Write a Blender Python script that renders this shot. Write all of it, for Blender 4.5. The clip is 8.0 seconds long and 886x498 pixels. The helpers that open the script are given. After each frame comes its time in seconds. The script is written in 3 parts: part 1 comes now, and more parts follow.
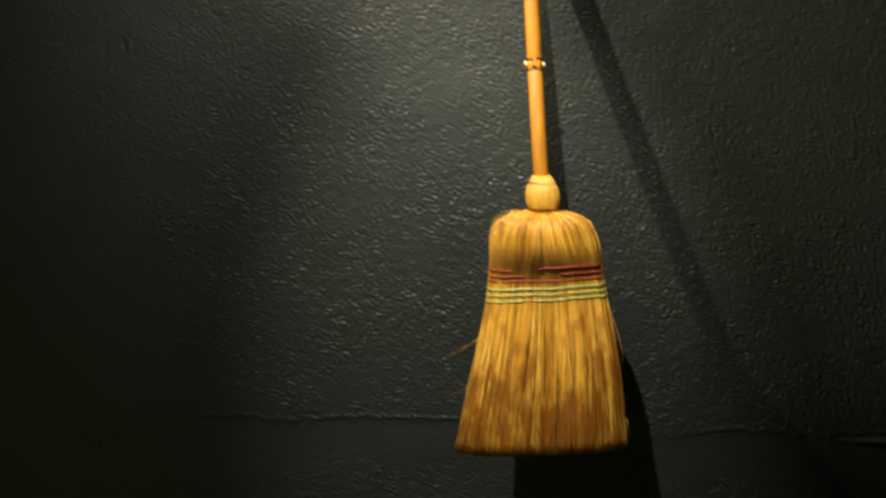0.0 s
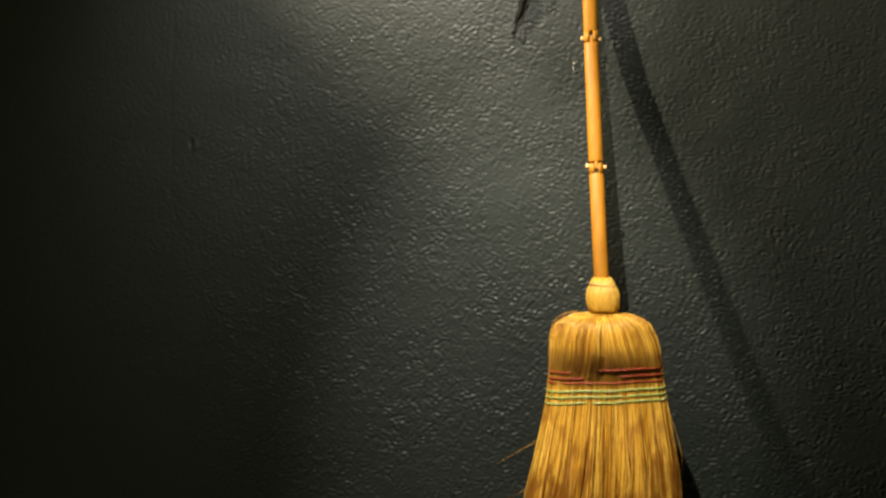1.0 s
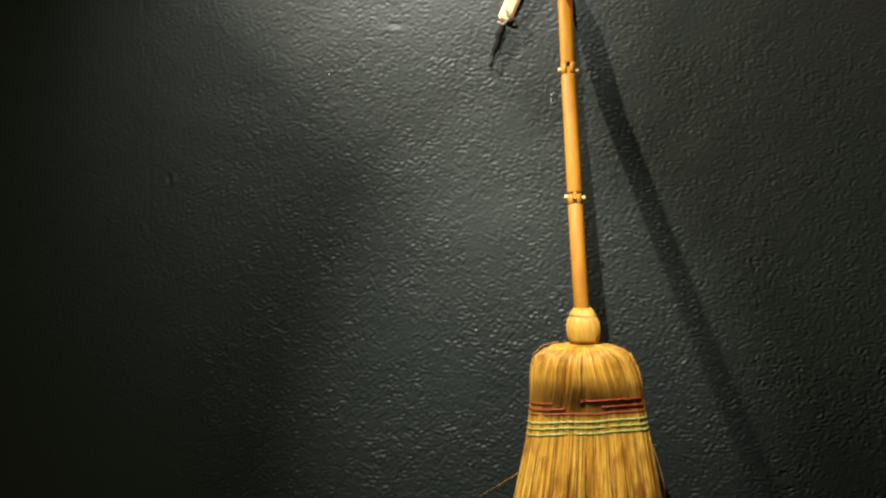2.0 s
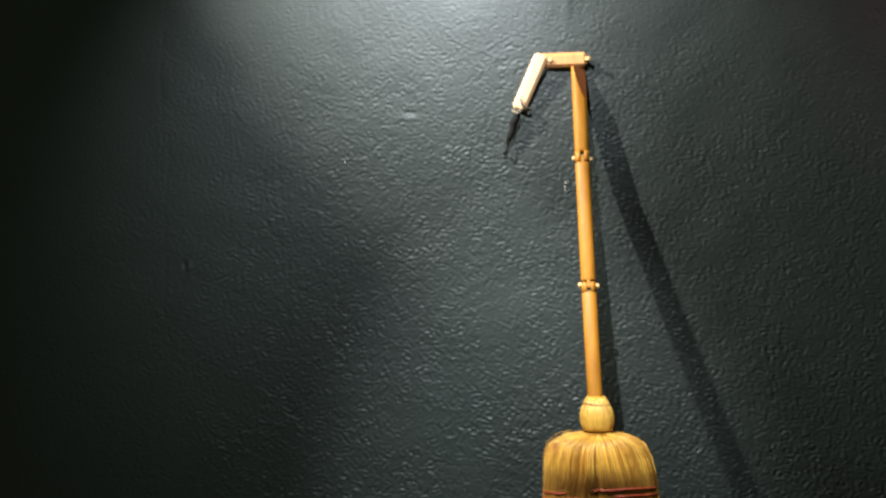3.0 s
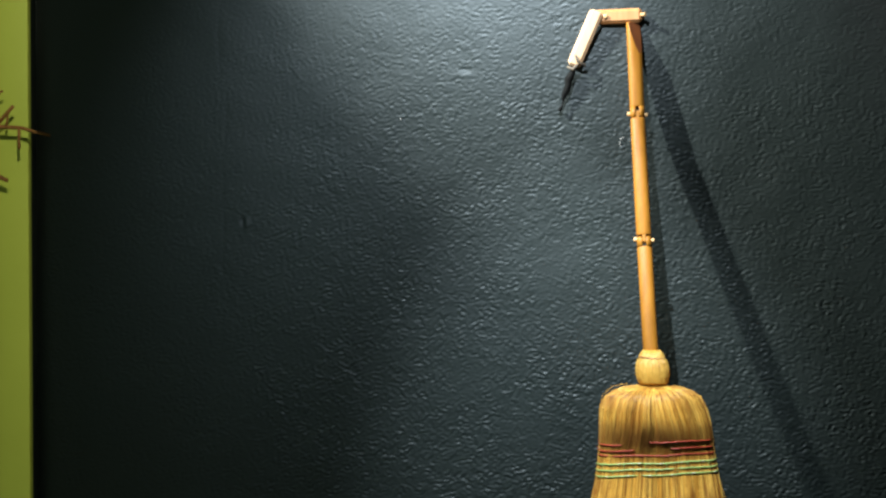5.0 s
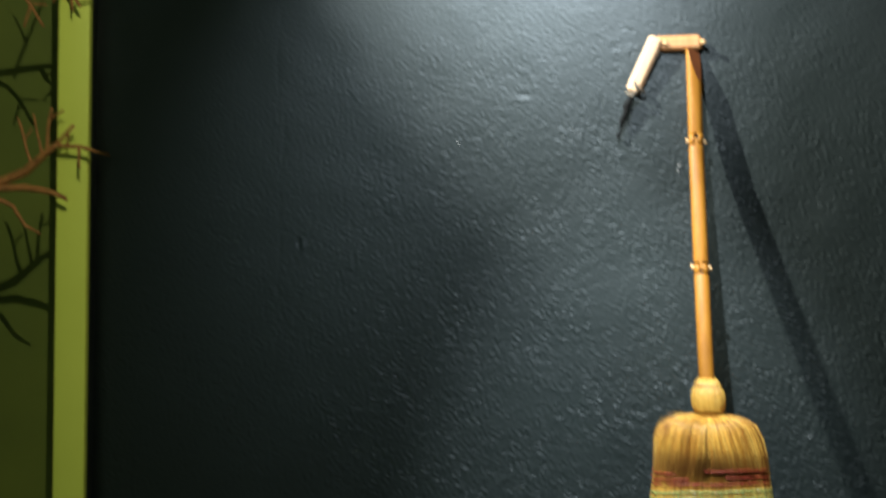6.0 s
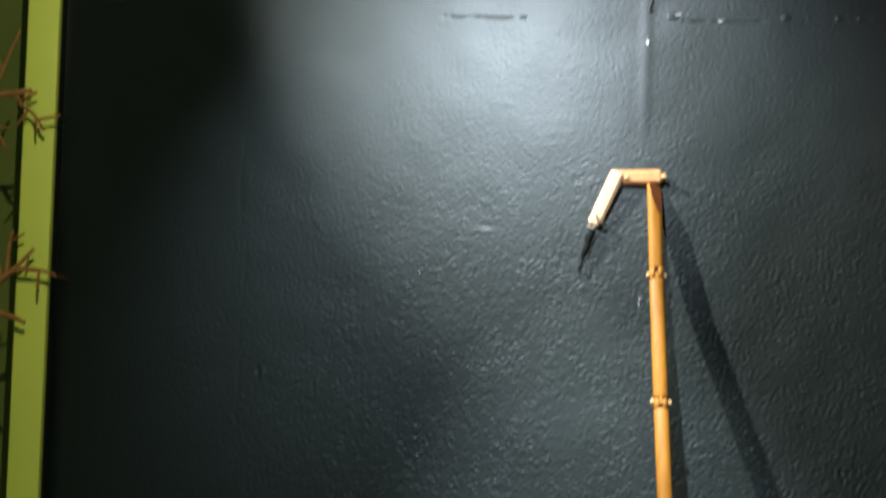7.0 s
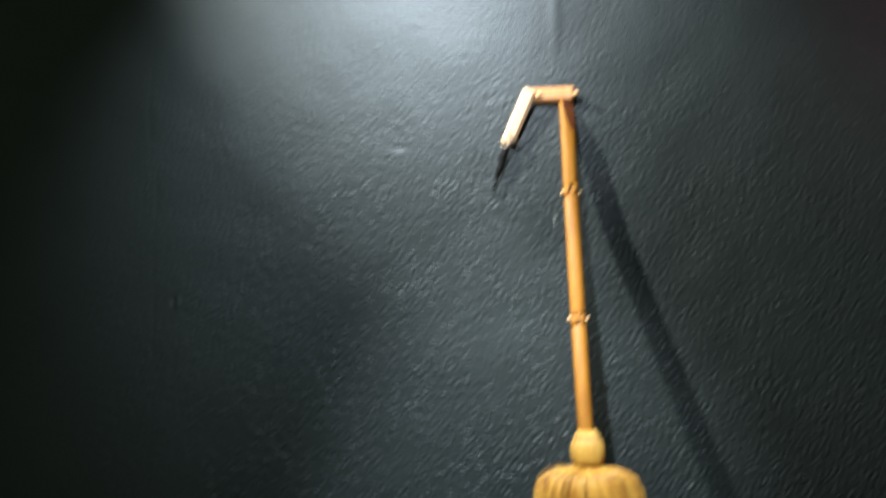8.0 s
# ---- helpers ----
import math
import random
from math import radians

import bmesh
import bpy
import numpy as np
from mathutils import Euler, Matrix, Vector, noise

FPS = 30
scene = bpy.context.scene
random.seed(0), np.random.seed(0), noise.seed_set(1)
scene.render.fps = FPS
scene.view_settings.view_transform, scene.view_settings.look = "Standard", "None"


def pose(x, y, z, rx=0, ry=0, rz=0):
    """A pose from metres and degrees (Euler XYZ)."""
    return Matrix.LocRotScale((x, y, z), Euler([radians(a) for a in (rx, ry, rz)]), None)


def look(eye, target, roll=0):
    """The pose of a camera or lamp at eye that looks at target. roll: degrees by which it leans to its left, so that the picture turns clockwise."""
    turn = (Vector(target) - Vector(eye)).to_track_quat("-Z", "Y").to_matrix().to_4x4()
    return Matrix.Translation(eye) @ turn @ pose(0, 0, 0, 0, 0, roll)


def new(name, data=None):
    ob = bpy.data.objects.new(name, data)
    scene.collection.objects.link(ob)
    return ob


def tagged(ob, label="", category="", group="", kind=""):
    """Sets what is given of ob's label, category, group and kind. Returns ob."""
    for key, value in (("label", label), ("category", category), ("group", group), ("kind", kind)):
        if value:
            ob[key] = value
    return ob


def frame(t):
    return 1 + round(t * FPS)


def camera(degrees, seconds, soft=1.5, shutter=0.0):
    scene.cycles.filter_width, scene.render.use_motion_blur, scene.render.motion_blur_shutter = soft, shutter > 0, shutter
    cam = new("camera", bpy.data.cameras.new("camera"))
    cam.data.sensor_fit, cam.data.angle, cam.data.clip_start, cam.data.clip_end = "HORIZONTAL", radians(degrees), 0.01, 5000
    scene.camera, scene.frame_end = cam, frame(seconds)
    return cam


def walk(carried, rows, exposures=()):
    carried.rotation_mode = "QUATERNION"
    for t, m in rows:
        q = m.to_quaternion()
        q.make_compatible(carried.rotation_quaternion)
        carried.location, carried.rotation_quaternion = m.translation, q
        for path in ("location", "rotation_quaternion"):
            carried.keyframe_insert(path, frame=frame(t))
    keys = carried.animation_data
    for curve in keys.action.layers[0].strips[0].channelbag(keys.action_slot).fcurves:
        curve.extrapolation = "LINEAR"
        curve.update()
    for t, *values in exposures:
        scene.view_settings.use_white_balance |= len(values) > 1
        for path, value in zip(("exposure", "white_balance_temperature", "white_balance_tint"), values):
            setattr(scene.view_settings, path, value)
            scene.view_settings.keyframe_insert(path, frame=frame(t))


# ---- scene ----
cam = camera(30.0, 8.0, soft=2.3, shutter=0.7)
# seconds, x, y, z, pitch, roll, yaw
PATH = [
    (0.0, 0.0629, -2.9099, 1.6061, -9.218, 0.125, 0.866),
    (0.1, 0.0628, -2.9127, 1.6062, -8.869, 0.212, 1.220),
    (0.2, 0.0626, -2.9156, 1.6063, -8.452, 0.299, 1.578),
    (0.3, 0.0625, -2.9184, 1.6063, -8.068, 0.386, 1.888),
    (0.4, 0.0623, -2.9213, 1.6064, -7.701, 0.473, 2.160),
    (0.5, 0.0622, -2.9241, 1.6065, -7.329, 0.560, 2.396),
    (0.6, 0.0633, -2.9229, 1.6053, -7.023, 0.570, 2.552),
    (0.7, 0.0644, -2.9217, 1.6042, -6.665, 0.581, 2.695),
    (0.8, 0.0655, -2.9205, 1.6030, -6.310, 0.591, 2.838),
    (0.9, 0.0666, -2.9193, 1.6019, -5.969, 0.602, 2.983),
    (1.0, 0.0677, -2.9181, 1.6007, -5.624, 0.612, 3.085),
    (1.1, 0.0654, -2.9192, 1.5985, -5.366, 0.543, 3.045),
    (1.2, 0.0631, -2.9203, 1.5964, -5.071, 0.474, 2.964),
    (2.3, 0.0651, -2.9134, 1.5884, -3.739, 0.083, 2.216),
    (2.5, 0.0797, -2.9167, 1.5944, -3.129, -0.043, 2.675),
    (2.6, 0.0809, -2.9168, 1.5952, -2.897, 0.018, 2.752),
    (2.7, 0.0822, -2.9169, 1.5960, -2.539, 0.078, 2.882),
    (2.8, 0.0834, -2.9169, 1.5967, -2.170, 0.139, 2.991),
    (2.9, 0.0847, -2.9170, 1.5975, -1.796, 0.199, 3.101),
    (3.0, 0.0859, -2.9171, 1.5983, -1.430, 0.260, 3.239),
    (3.1, 0.0856, -2.9184, 1.5969, -1.267, 0.280, 3.358),
    (3.2, 0.0854, -2.9196, 1.5955, -1.088, 0.300, 3.491),
    (3.3, 0.0851, -2.9209, 1.5940, -0.891, 0.319, 3.557),
    (3.4, 0.0849, -2.9221, 1.5926, -0.717, 0.339, 3.557),
    (3.5, 0.0846, -2.9234, 1.5912, -0.627, 0.359, 3.476),
    (3.6, 0.0841, -2.9240, 1.5915, -0.849, 0.324, 3.417),
    (3.7, 0.0835, -2.9246, 1.5918, -1.189, 0.290, 3.267),
    (3.8, 0.0830, -2.9253, 1.5921, -1.645, 0.255, 3.099),
    (3.9, 0.0824, -2.9259, 1.5924, -1.993, 0.221, 3.038),
    (4.0, 0.0819, -2.9265, 1.5927, -2.250, 0.186, 3.066),
    (4.1, 0.0826, -2.9280, 1.5908, -2.418, 0.203, 3.243),
    (4.2, 0.0833, -2.9296, 1.5889, -2.511, 0.220, 3.479),
    (4.3, 0.0840, -2.9311, 1.5871, -2.529, 0.236, 3.724),
    (4.4, 0.0847, -2.9327, 1.5852, -2.524, 0.253, 3.855),
    (4.5, 0.0854, -2.9342, 1.5833, -2.490, 0.270, 4.012),
    (4.7, 0.0781, -2.9367, 1.5698, -2.211, 0.158, 4.474),
    (5.8, 0.0511, -2.9457, 1.5393, -1.876, 0.661, 5.500),
    (5.9, 0.0521, -2.9418, 1.5414, -1.563, 0.825, 5.976),
    (6.0, 0.0530, -2.9379, 1.5436, -1.066, 0.989, 6.432),
    (6.1, 0.0543, -2.9380, 1.5445, -0.443, 1.076, 6.728),
    (6.2, 0.0556, -2.9382, 1.5454, 0.080, 1.163, 6.886),
    (6.3, 0.0570, -2.9383, 1.5462, 0.495, 1.250, 6.885),
    (6.4, 0.0583, -2.9385, 1.5471, 0.844, 1.337, 6.619),
    (6.5, 0.0596, -2.9386, 1.5480, 1.289, 1.424, 6.147),
    (6.6, 0.0603, -2.9375, 1.5528, 1.226, 1.514, 5.921),
    (6.7, 0.0609, -2.9364, 1.5577, 1.134, 1.604, 5.737),
    (6.8, 0.0616, -2.9352, 1.5625, 1.365, 1.694, 5.610),
    (6.9, 0.0622, -2.9341, 1.5674, 1.982, 1.784, 5.531),
    (7.0, 0.0629, -2.9330, 1.5722, 2.904, 1.874, 5.387),
    (7.1, 0.0713, -2.9324, 1.5706, 3.186, 1.893, 5.424),
    (7.2, 0.0798, -2.9318, 1.5689, 3.447, 1.913, 5.320),
    (7.3, 0.0887, -2.9318, 1.5650, 3.607, 1.845, 4.938),
    (7.4, 0.0977, -2.9317, 1.5611, 3.656, 1.777, 4.403),
    (7.5, 0.0923, -2.9131, 1.5616, 3.306, 1.841, 3.409),
    (7.6, 0.0918, -2.9128, 1.5592, 3.134, 1.478, 2.934),
    (7.7, 0.0913, -2.9126, 1.5567, 2.924, 1.115, 2.556),
    (7.8, 0.0907, -2.9123, 1.5543, 2.334, 0.752, 2.359),
    (7.9, 0.0902, -2.9121, 1.5518, 1.575, 0.389, 2.485),
    (8.0, 0.0897, -2.9118, 1.5494, 0.736, 0.026, 2.948),
]


def stand(x, y, z, pitch, roll, yaw):
    ahead = Vector((-math.sin(radians(yaw)) * math.cos(radians(pitch)), math.cos(radians(yaw)) * math.cos(radians(pitch)), math.sin(radians(pitch))))
    eye = Vector((x, y, z))
    return look(eye, eye + ahead, roll)


walk(cam, [(t, stand(*row)) for t, *row in PATH],
     exposures=[(0.0, -0.15, 7800, 12), (1.2, -0.14, 7700, 11), (2.3, -0.1, 6600, 9), (3.0, -0.06, 5950, 8), (3.5, -0.05, 5500, 9), (4.4, -0.07, 5380, 5), (6.0, -0.07, 5480, 6), (8.0, -0.05, 5500, 9)])

# ---- light ----
world = bpy.data.worlds.new("dark_room")
world.use_nodes = True
world.node_tree.nodes["Background"].inputs["Color"].default_value = (0.32, 0.60, 0.42, 1)
world.node_tree.nodes["Background"].inputs["Strength"].default_value = 0.0030
scene.world = world


def spot(name, eye, target, watts, cone, blend, radius, colour):
    data = bpy.data.lights.new(name, "SPOT")
    data.energy, data.spot_size, data.spot_blend, data.shadow_soft_size, data.color = watts, radians(cone), blend, radius, colour
    ob = new(name, data)
    ob.matrix_world = look(eye, target)
    return ob


LAMP = (-0.085, -0.84, 2.36)
spot("picture_spotlight", LAMP, (-0.21, 0.0, 1.71), 71, 60, 1.0, 0.010, (1.0, 0.965, 0.91))
spot("picture_spotlight", LAMP, (0.11, 0.0, 1.00), 200, 37, 1.0, 0.010, (1.0, 0.95, 0.87))
spot("picture_spotlight", LAMP, (0.0, 0.0, 2.27), 46, 80, 1.0, 0.010, (1.0, 0.965, 0.91))
spot("track_or_fill_spot", (-1.58, -0.96, 3.11), (0.12, 0.0, 1.82), 960, 25.2, 1.0, 0.028, (1.0, 0.90, 0.74))
spot("picture_spotlight", (1.45, -0.84, 2.36), (1.05, 0.0, 2.16), 26, 58, 1.0, 0.010, (1.0, 0.56, 0.55))
# a flood with a straight barn door that ends its light at the outer corner of the niche
spot("niche_spotlight", (-0.24, -1.90, 2.65), (-1.1812, -2.2378, 2.65), 82, 180, 0.0, 0.004, (1.0, 0.88, 0.55))
# added fill lamp, not a known source; the lit far wall lifts dark reflections
spot("track_or_fill_spot", (-2.00, -3.90, 3.05), (-2.50, -5.0, 2.20), 310, 110, 1.0, 0.03, (1.0, 0.95, 0.86))

# ---- materials ----


def material(name):
    m = bpy.data.materials.new(name)
    m.use_nodes = True
    return m, m.node_tree.nodes, m.node_tree.links, m.node_tree.nodes["Principled BSDF"]


def ramp(nodes, stops):
    r = nodes.new("ShaderNodeValToRGB")
    while len(r.color_ramp.elements) < len(stops):
        r.color_ramp.elements.new(0.5)
    for e, (at, c) in zip(r.color_ramp.elements, stops):
        e.position, e.color = at, (*c, 1)
    return r


def noise_node(nodes, links, scale, detail=4, stretch=(1, 1, 1), rough=0.55):
    co, mp, n = nodes.new("ShaderNodeTexCoord"), nodes.new("ShaderNodeMapping"), nodes.new("ShaderNodeTexNoise")
    mp.inputs["Scale"].default_value = stretch
    links.new(co.outputs["Object"], mp.inputs["Vector"])
    links.new(mp.outputs["Vector"], n.inputs["Vector"])
    n.inputs["Scale"].default_value, n.inputs["Detail"].default_value, n.inputs["Roughness"].default_value = scale, detail, rough
    return n


def bump_from(nodes, links, height, bsdf, strength, distance):
    b = nodes.new("ShaderNodeBump")
    b.inputs["Strength"].default_value, b.inputs["Distance"].default_value = strength, distance
    links.new(height, b.inputs["Height"])
    links.new(b.outputs["Normal"], bsdf.inputs["Normal"])


def paint_material(name, dark, light, rough_low, rough_high, grain=260, depth=0.0004, specular=0.5):
    m, nodes, links, bsdf = material(name)
    big = noise_node(nodes, links, 3.0, 5)
    r = ramp(nodes, [(0.3, dark), (0.7, light)])
    links.new(big.outputs["Fac"], r.inputs["Fac"])
    links.new(r.outputs["Color"], bsdf.inputs["Base Color"])
    mid = noise_node(nodes, links, 14.0, 4)
    mr = nodes.new("ShaderNodeMapRange")
    mr.inputs["To Min"].default_value, mr.inputs["To Max"].default_value = rough_low, rough_high
    links.new(mid.outputs["Fac"], mr.inputs["Value"])
    links.new(mr.outputs["Result"], bsdf.inputs["Roughness"])
    bsdf.inputs["Specular IOR Level"].default_value = specular
    fine = noise_node(nodes, links, grain, 3)
    bump_from(nodes, links, fine.outputs["Fac"], bsdf, 0.5, depth)
    return m


def grain_material(name, stops, scale, stretch, rough, depth=0.0004, island=0.0):
    """Fibrous matter: colour runs along the fibre; with island, each fibre has its own shade."""
    m, nodes, links, bsdf = material(name)
    n = noise_node(nodes, links, scale, 6, stretch, 0.62)
    value = n.outputs["Fac"]
    if island:
        geo, mix = nodes.new("ShaderNodeNewGeometry"), nodes.new("ShaderNodeMix")
        mix.inputs["Factor"].default_value = island
        links.new(value, mix.inputs["A"])
        links.new(geo.outputs["Random Per Island"], mix.inputs["B"])
        value = mix.outputs["Result"]
    r = ramp(nodes, stops)
    links.new(value, r.inputs["Fac"])
    links.new(r.outputs["Color"], bsdf.inputs["Base Color"])
    bsdf.inputs["Roughness"].default_value = rough
    bump_from(nodes, links, n.outputs["Fac"], bsdf, 0.6, depth)
    return m


wall_paint = paint_material("black_wall_paint", (0.0070, 0.0112, 0.0103), (0.0106, 0.0162, 0.0150), 0.45, 0.52, 240, 0.0006, 0.75)
wall_paint.node_tree.nodes["Principled BSDF"].inputs["Specular Tint"].default_value = (0.93, 0.985, 1.0, 1)
board_paint = paint_material("black_board_paint", (0.012, 0.015, 0.018), (0.018, 0.022, 0.026), 0.30, 0.42, 180, 0.0002, 0.75)
# unseen room surfaces; green tint set for what the black wall reflects
room_paint = paint_material("room_paint", (0.085, 0.115, 0.075), (0.12, 0.15, 0.105), 0.6, 0.8)
# unseen floor, made pale so its bounce lifts the lower wall's darks
floor_paint = paint_material("pale_bounce_floor", (0.38, 0.44, 0.37), (0.48, 0.54, 0.46), 0.45, 0.7)
lime_paint = paint_material("lime_green_paint", (0.54, 0.61, 0.07), (0.62, 0.68, 0.09), 0.5, 0.65, 120, 0.0003)
green_paint = paint_material("moss_green_paint", (0.080, 0.104, 0.006), (0.116, 0.142, 0.009), 0.6, 0.75, 60, 0.0006)
black_gap = paint_material("black_metal", (0.010, 0.010, 0.011), (0.018, 0.018, 0.019), 0.45, 0.6)
white_chip = paint_material("bare_plaster", (0.40, 0.40, 0.38), (0.62, 0.61, 0.58), 0.8, 0.9)
paper = paint_material("yellowed_paper", (0.40, 0.33, 0.16), (0.62, 0.55, 0.32), 0.7, 0.85, 90, 0.0002)
wood = grain_material("pale_orange_wood", [(0.25, (0.22, 0.088, 0.007)), (0.5, (0.30, 0.126, 0.010)), (0.8, (0.37, 0.172, 0.016))], 70, (1, 1, 0.06), 0.48, 0.0003)
# paler wood, with the near lamp's brightness on it put into the colour
pale_wood = grain_material("pale_lit_wood", [(0.25, (0.57, 0.35, 0.18)), (0.5, (0.66, 0.44, 0.25)), (0.8, (0.73, 0.52, 0.32))], 70, (1, 1, 0.1), 0.5, 0.0003)
worn_wood = grain_material("worn_wood", [(0.25, (0.38, 0.16, 0.044)), (0.5, (0.46, 0.22, 0.075)), (0.8, (0.54, 0.29, 0.12))], 70, (1, 1, 0.1), 0.5, 0.0003)
# shade on the handle's slanting top cut, put into a dark red-brown
shaded_cut_wood = grain_material("red_brown_shaded_cut", [(0.25, (0.11, 0.032, 0.008)), (0.75, (0.18, 0.055, 0.012))], 90, (1, 1, 0.1), 0.55, 0.0003)
pin_wood = grain_material("pin_wood", [(0.3, (0.55, 0.33, 0.13)), (0.7, (0.70, 0.46, 0.21))], 120, (1, 1, 0.3), 0.5)
straw = grain_material("broom_straw", [(0.20, (0.17, 0.062, 0.006)), (0.33, (0.47, 0.215, 0.018)), (0.52, (0.70, 0.375, 0.042)), (0.76, (0.86, 0.56, 0.105))], 60, (1, 1, 0.05), 0.42, 0.0003, 0.74)
dark_straw = grain_material("inner_straw", [(0.2, (0.34, 0.155, 0.022)), (0.8, (0.56, 0.300, 0.055))], 90, (1, 1, 0.05), 0.7, 0.0006)
collar_straw = grain_material("pale_collar_straw", [(0.25, (0.34, 0.165, 0.018)), (0.45, (0.54, 0.31, 0.040)), (0.75, (0.66, 0.42, 0.075))], 90, (1, 1, 0.06), 0.5, 0.0002, 0.35)


def soil_and_shade(mat):
    """Brown blotches of old dirt that thin out upwards from the hem; streaks, and a stain with painted shade."""
    nodes, links = mat.node_tree.nodes, mat.node_tree.links
    bsdf = nodes["Principled BSDF"]
    old = bsdf.inputs["Base Color"].links[0].from_socket
    blot = noise_node(nodes, links, 34, 4, (1, 1, 0.35))
    co, sep = nodes.new("ShaderNodeTexCoord"), nodes.new("ShaderNodeSeparateXYZ")
    links.new(co.outputs["Object"], sep.inputs["Vector"])
    up = nodes.new("ShaderNodeMapRange")
    for key, value in (("From Min", 0.0), ("From Max", 0.27), ("To Min", 0.15), ("To Max", -0.07)):
        up.inputs[key].default_value = value
    links.new(sep.outputs["Z"], up.inputs["Value"])
    add = nodes.new("ShaderNodeMath")
    links.new(blot.outputs["Fac"], add.inputs[0])
    links.new(up.outputs["Result"], add.inputs[1])
    cut = ramp(nodes, [(0.48, (0, 0, 0)), (0.66, (0.84, 0.84, 0.84))])
    links.new(add.outputs["Value"], cut.inputs["Fac"])
    mix = nodes.new("ShaderNodeMix")
    mix.data_type = "RGBA"
    links.new(cut.outputs["Color"], mix.inputs["Factor"])
    links.new(old, mix.inputs[6])
    mix.inputs[7].default_value = (0.25, 0.085, 0.008, 1)
    # long brown streaks, and at the stitching an old brown stain with the bulge's shade painted in
    streak = noise_node(nodes, links, 95, 3, (1, 1, 0.09), 0.5)
    cut2 = ramp(nodes, [(0.52, (0, 0, 0)), (0.68, (0.46, 0.46, 0.46))])
    links.new(streak.outputs["Fac"], cut2.inputs["Fac"])
    mix2 = nodes.new("ShaderNodeMix")
    mix2.data_type = "RGBA"
    links.new(cut2.outputs["Color"], mix2.inputs["Factor"])
    links.new(mix.outputs[2], mix2.inputs[6])
    mix2.inputs[7].default_value = (0.29, 0.085, 0.008, 1)
    away = nodes.new("ShaderNodeVectorMath")
    away.operation = "SUBTRACT"
    links.new(co.outputs["Object"], away.inputs[0])
    away.inputs[1].default_value = (-0.012, 0.0, 0.292)
    wide = nodes.new("ShaderNodeVectorMath")
    wide.operation = "MULTIPLY"
    links.new(away.outputs["Vector"], wide.inputs[0])
    wide.inputs[1].default_value = (4.7, 0.0, 20.0)
    length = nodes.new("ShaderNodeVectorMath")
    length.operation = "LENGTH"
    links.new(wide.outputs["Vector"], length.inputs[0])
    rough_edge = nodes.new("ShaderNodeMath")
    rough_edge.operation = "MULTIPLY_ADD"
    links.new(streak.outputs["Fac"], rough_edge.inputs[0])
    rough_edge.inputs[1].default_value = 0.5
    links.new(length.outputs["Value"], rough_edge.inputs[2])
    cut3 = ramp(nodes, [(0.42, (0.82, 0.82, 0.82)), (1.0, (0.42, 0.42, 0.42))])
    cut3.color_ramp.elements.new(1.0).color = (0, 0, 0, 1)
    cut3.color_ramp.elements[1].position = 0.78
    links.new(rough_edge.outputs["Value"], cut3.inputs["Fac"])
    mix3 = nodes.new("ShaderNodeMix")
    mix3.data_type = "RGBA"
    links.new(cut3.outputs["Color"], mix3.inputs["Factor"])
    links.new(mix2.outputs[2], mix3.inputs[6])
    mix3.inputs[7].default_value = (0.19, 0.075, 0.016, 1)
    links.new(mix3.outputs[2], bsdf.inputs["Base Color"])


soil_and_shade(straw)
red_thread = grain_material("red_thread", [(0.3, (0.26, 0.026, 0.012)), (0.7, (0.44, 0.062, 0.028))], 300, (1, 1, 1), 0.5)
green_thread = grain_material("green_thread", [(0.3, (0.24, 0.35, 0.075)), (0.7, (0.42, 0.52, 0.17))], 300, (1, 1, 1), 0.30)
glint_thread = grain_material("whitish_glint", [(0.3, (0.50, 0.50, 0.32)), (0.7, (0.68, 0.67, 0.50))], 300, (1, 1, 1), 0.35)
tie_cord = grain_material("brown_tie_cord", [(0.3, (0.20, 0.08, 0.025)), (0.7, (0.34, 0.16, 0.05))], 200, (1, 1, 1), 0.6)
grey_cord = grain_material("grey_brown_cord", [(0.3, (0.05, 0.04, 0.028)), (0.7, (0.16, 0.13, 0.09))], 200, (1, 1, 1), 0.7)
black_cord = grain_material("black_cord", [(0.3, (0.003, 0.003, 0.003)), (0.7, (0.008, 0.008, 0.007))], 300, (1, 1, 1), 0.75)
black_cord.node_tree.nodes["Principled BSDF"].inputs["Specular IOR Level"].default_value = 0.1
wood.node_tree.nodes["Principled BSDF"].inputs["Specular IOR Level"].default_value = 0.25
straw.node_tree.nodes["Principled BSDF"].inputs["Specular IOR Level"].default_value = 0.5
dark_straw.node_tree.nodes["Principled BSDF"].inputs["Specular IOR Level"].default_value = 0.3
bark = grain_material("bare_twig_bark", [(0.2, (0.13, 0.054, 0.011)), (0.55, (0.29, 0.125, 0.025)), (0.85, (0.44, 0.21, 0.052))], 60, (1, 1, 1), 0.7, 0.0008)

# ---- small builders ----


def part(name, bm, mat, parent=None, label="", smooth=True):
    me = bpy.data.meshes.new(name)
    bm.normal_update()
    bm.to_mesh(me)
    bm.free()
    me.materials.append(mat)
    if smooth:
        me.polygons.foreach_set("use_smooth", [True] * len(me.polygons))
    ob = new(name, me)
    ob.parent = parent
    return tagged(ob, label)


def box(bm, lo, hi, bevel=0.0, segments=2):
    verts = bmesh.ops.create_cube(bm, size=1)["verts"]
    for v in verts:
        v.co = Vector([(a + b) / 2 + c * (b - a) for a, b, c in zip(lo, hi, v.co)])
    if bevel:
        edges = list({e for v in verts for e in v.link_edges})
        bmesh.ops.bevel(bm, geom=edges, offset=bevel, segments=segments, affect="EDGES", profile=0.6)


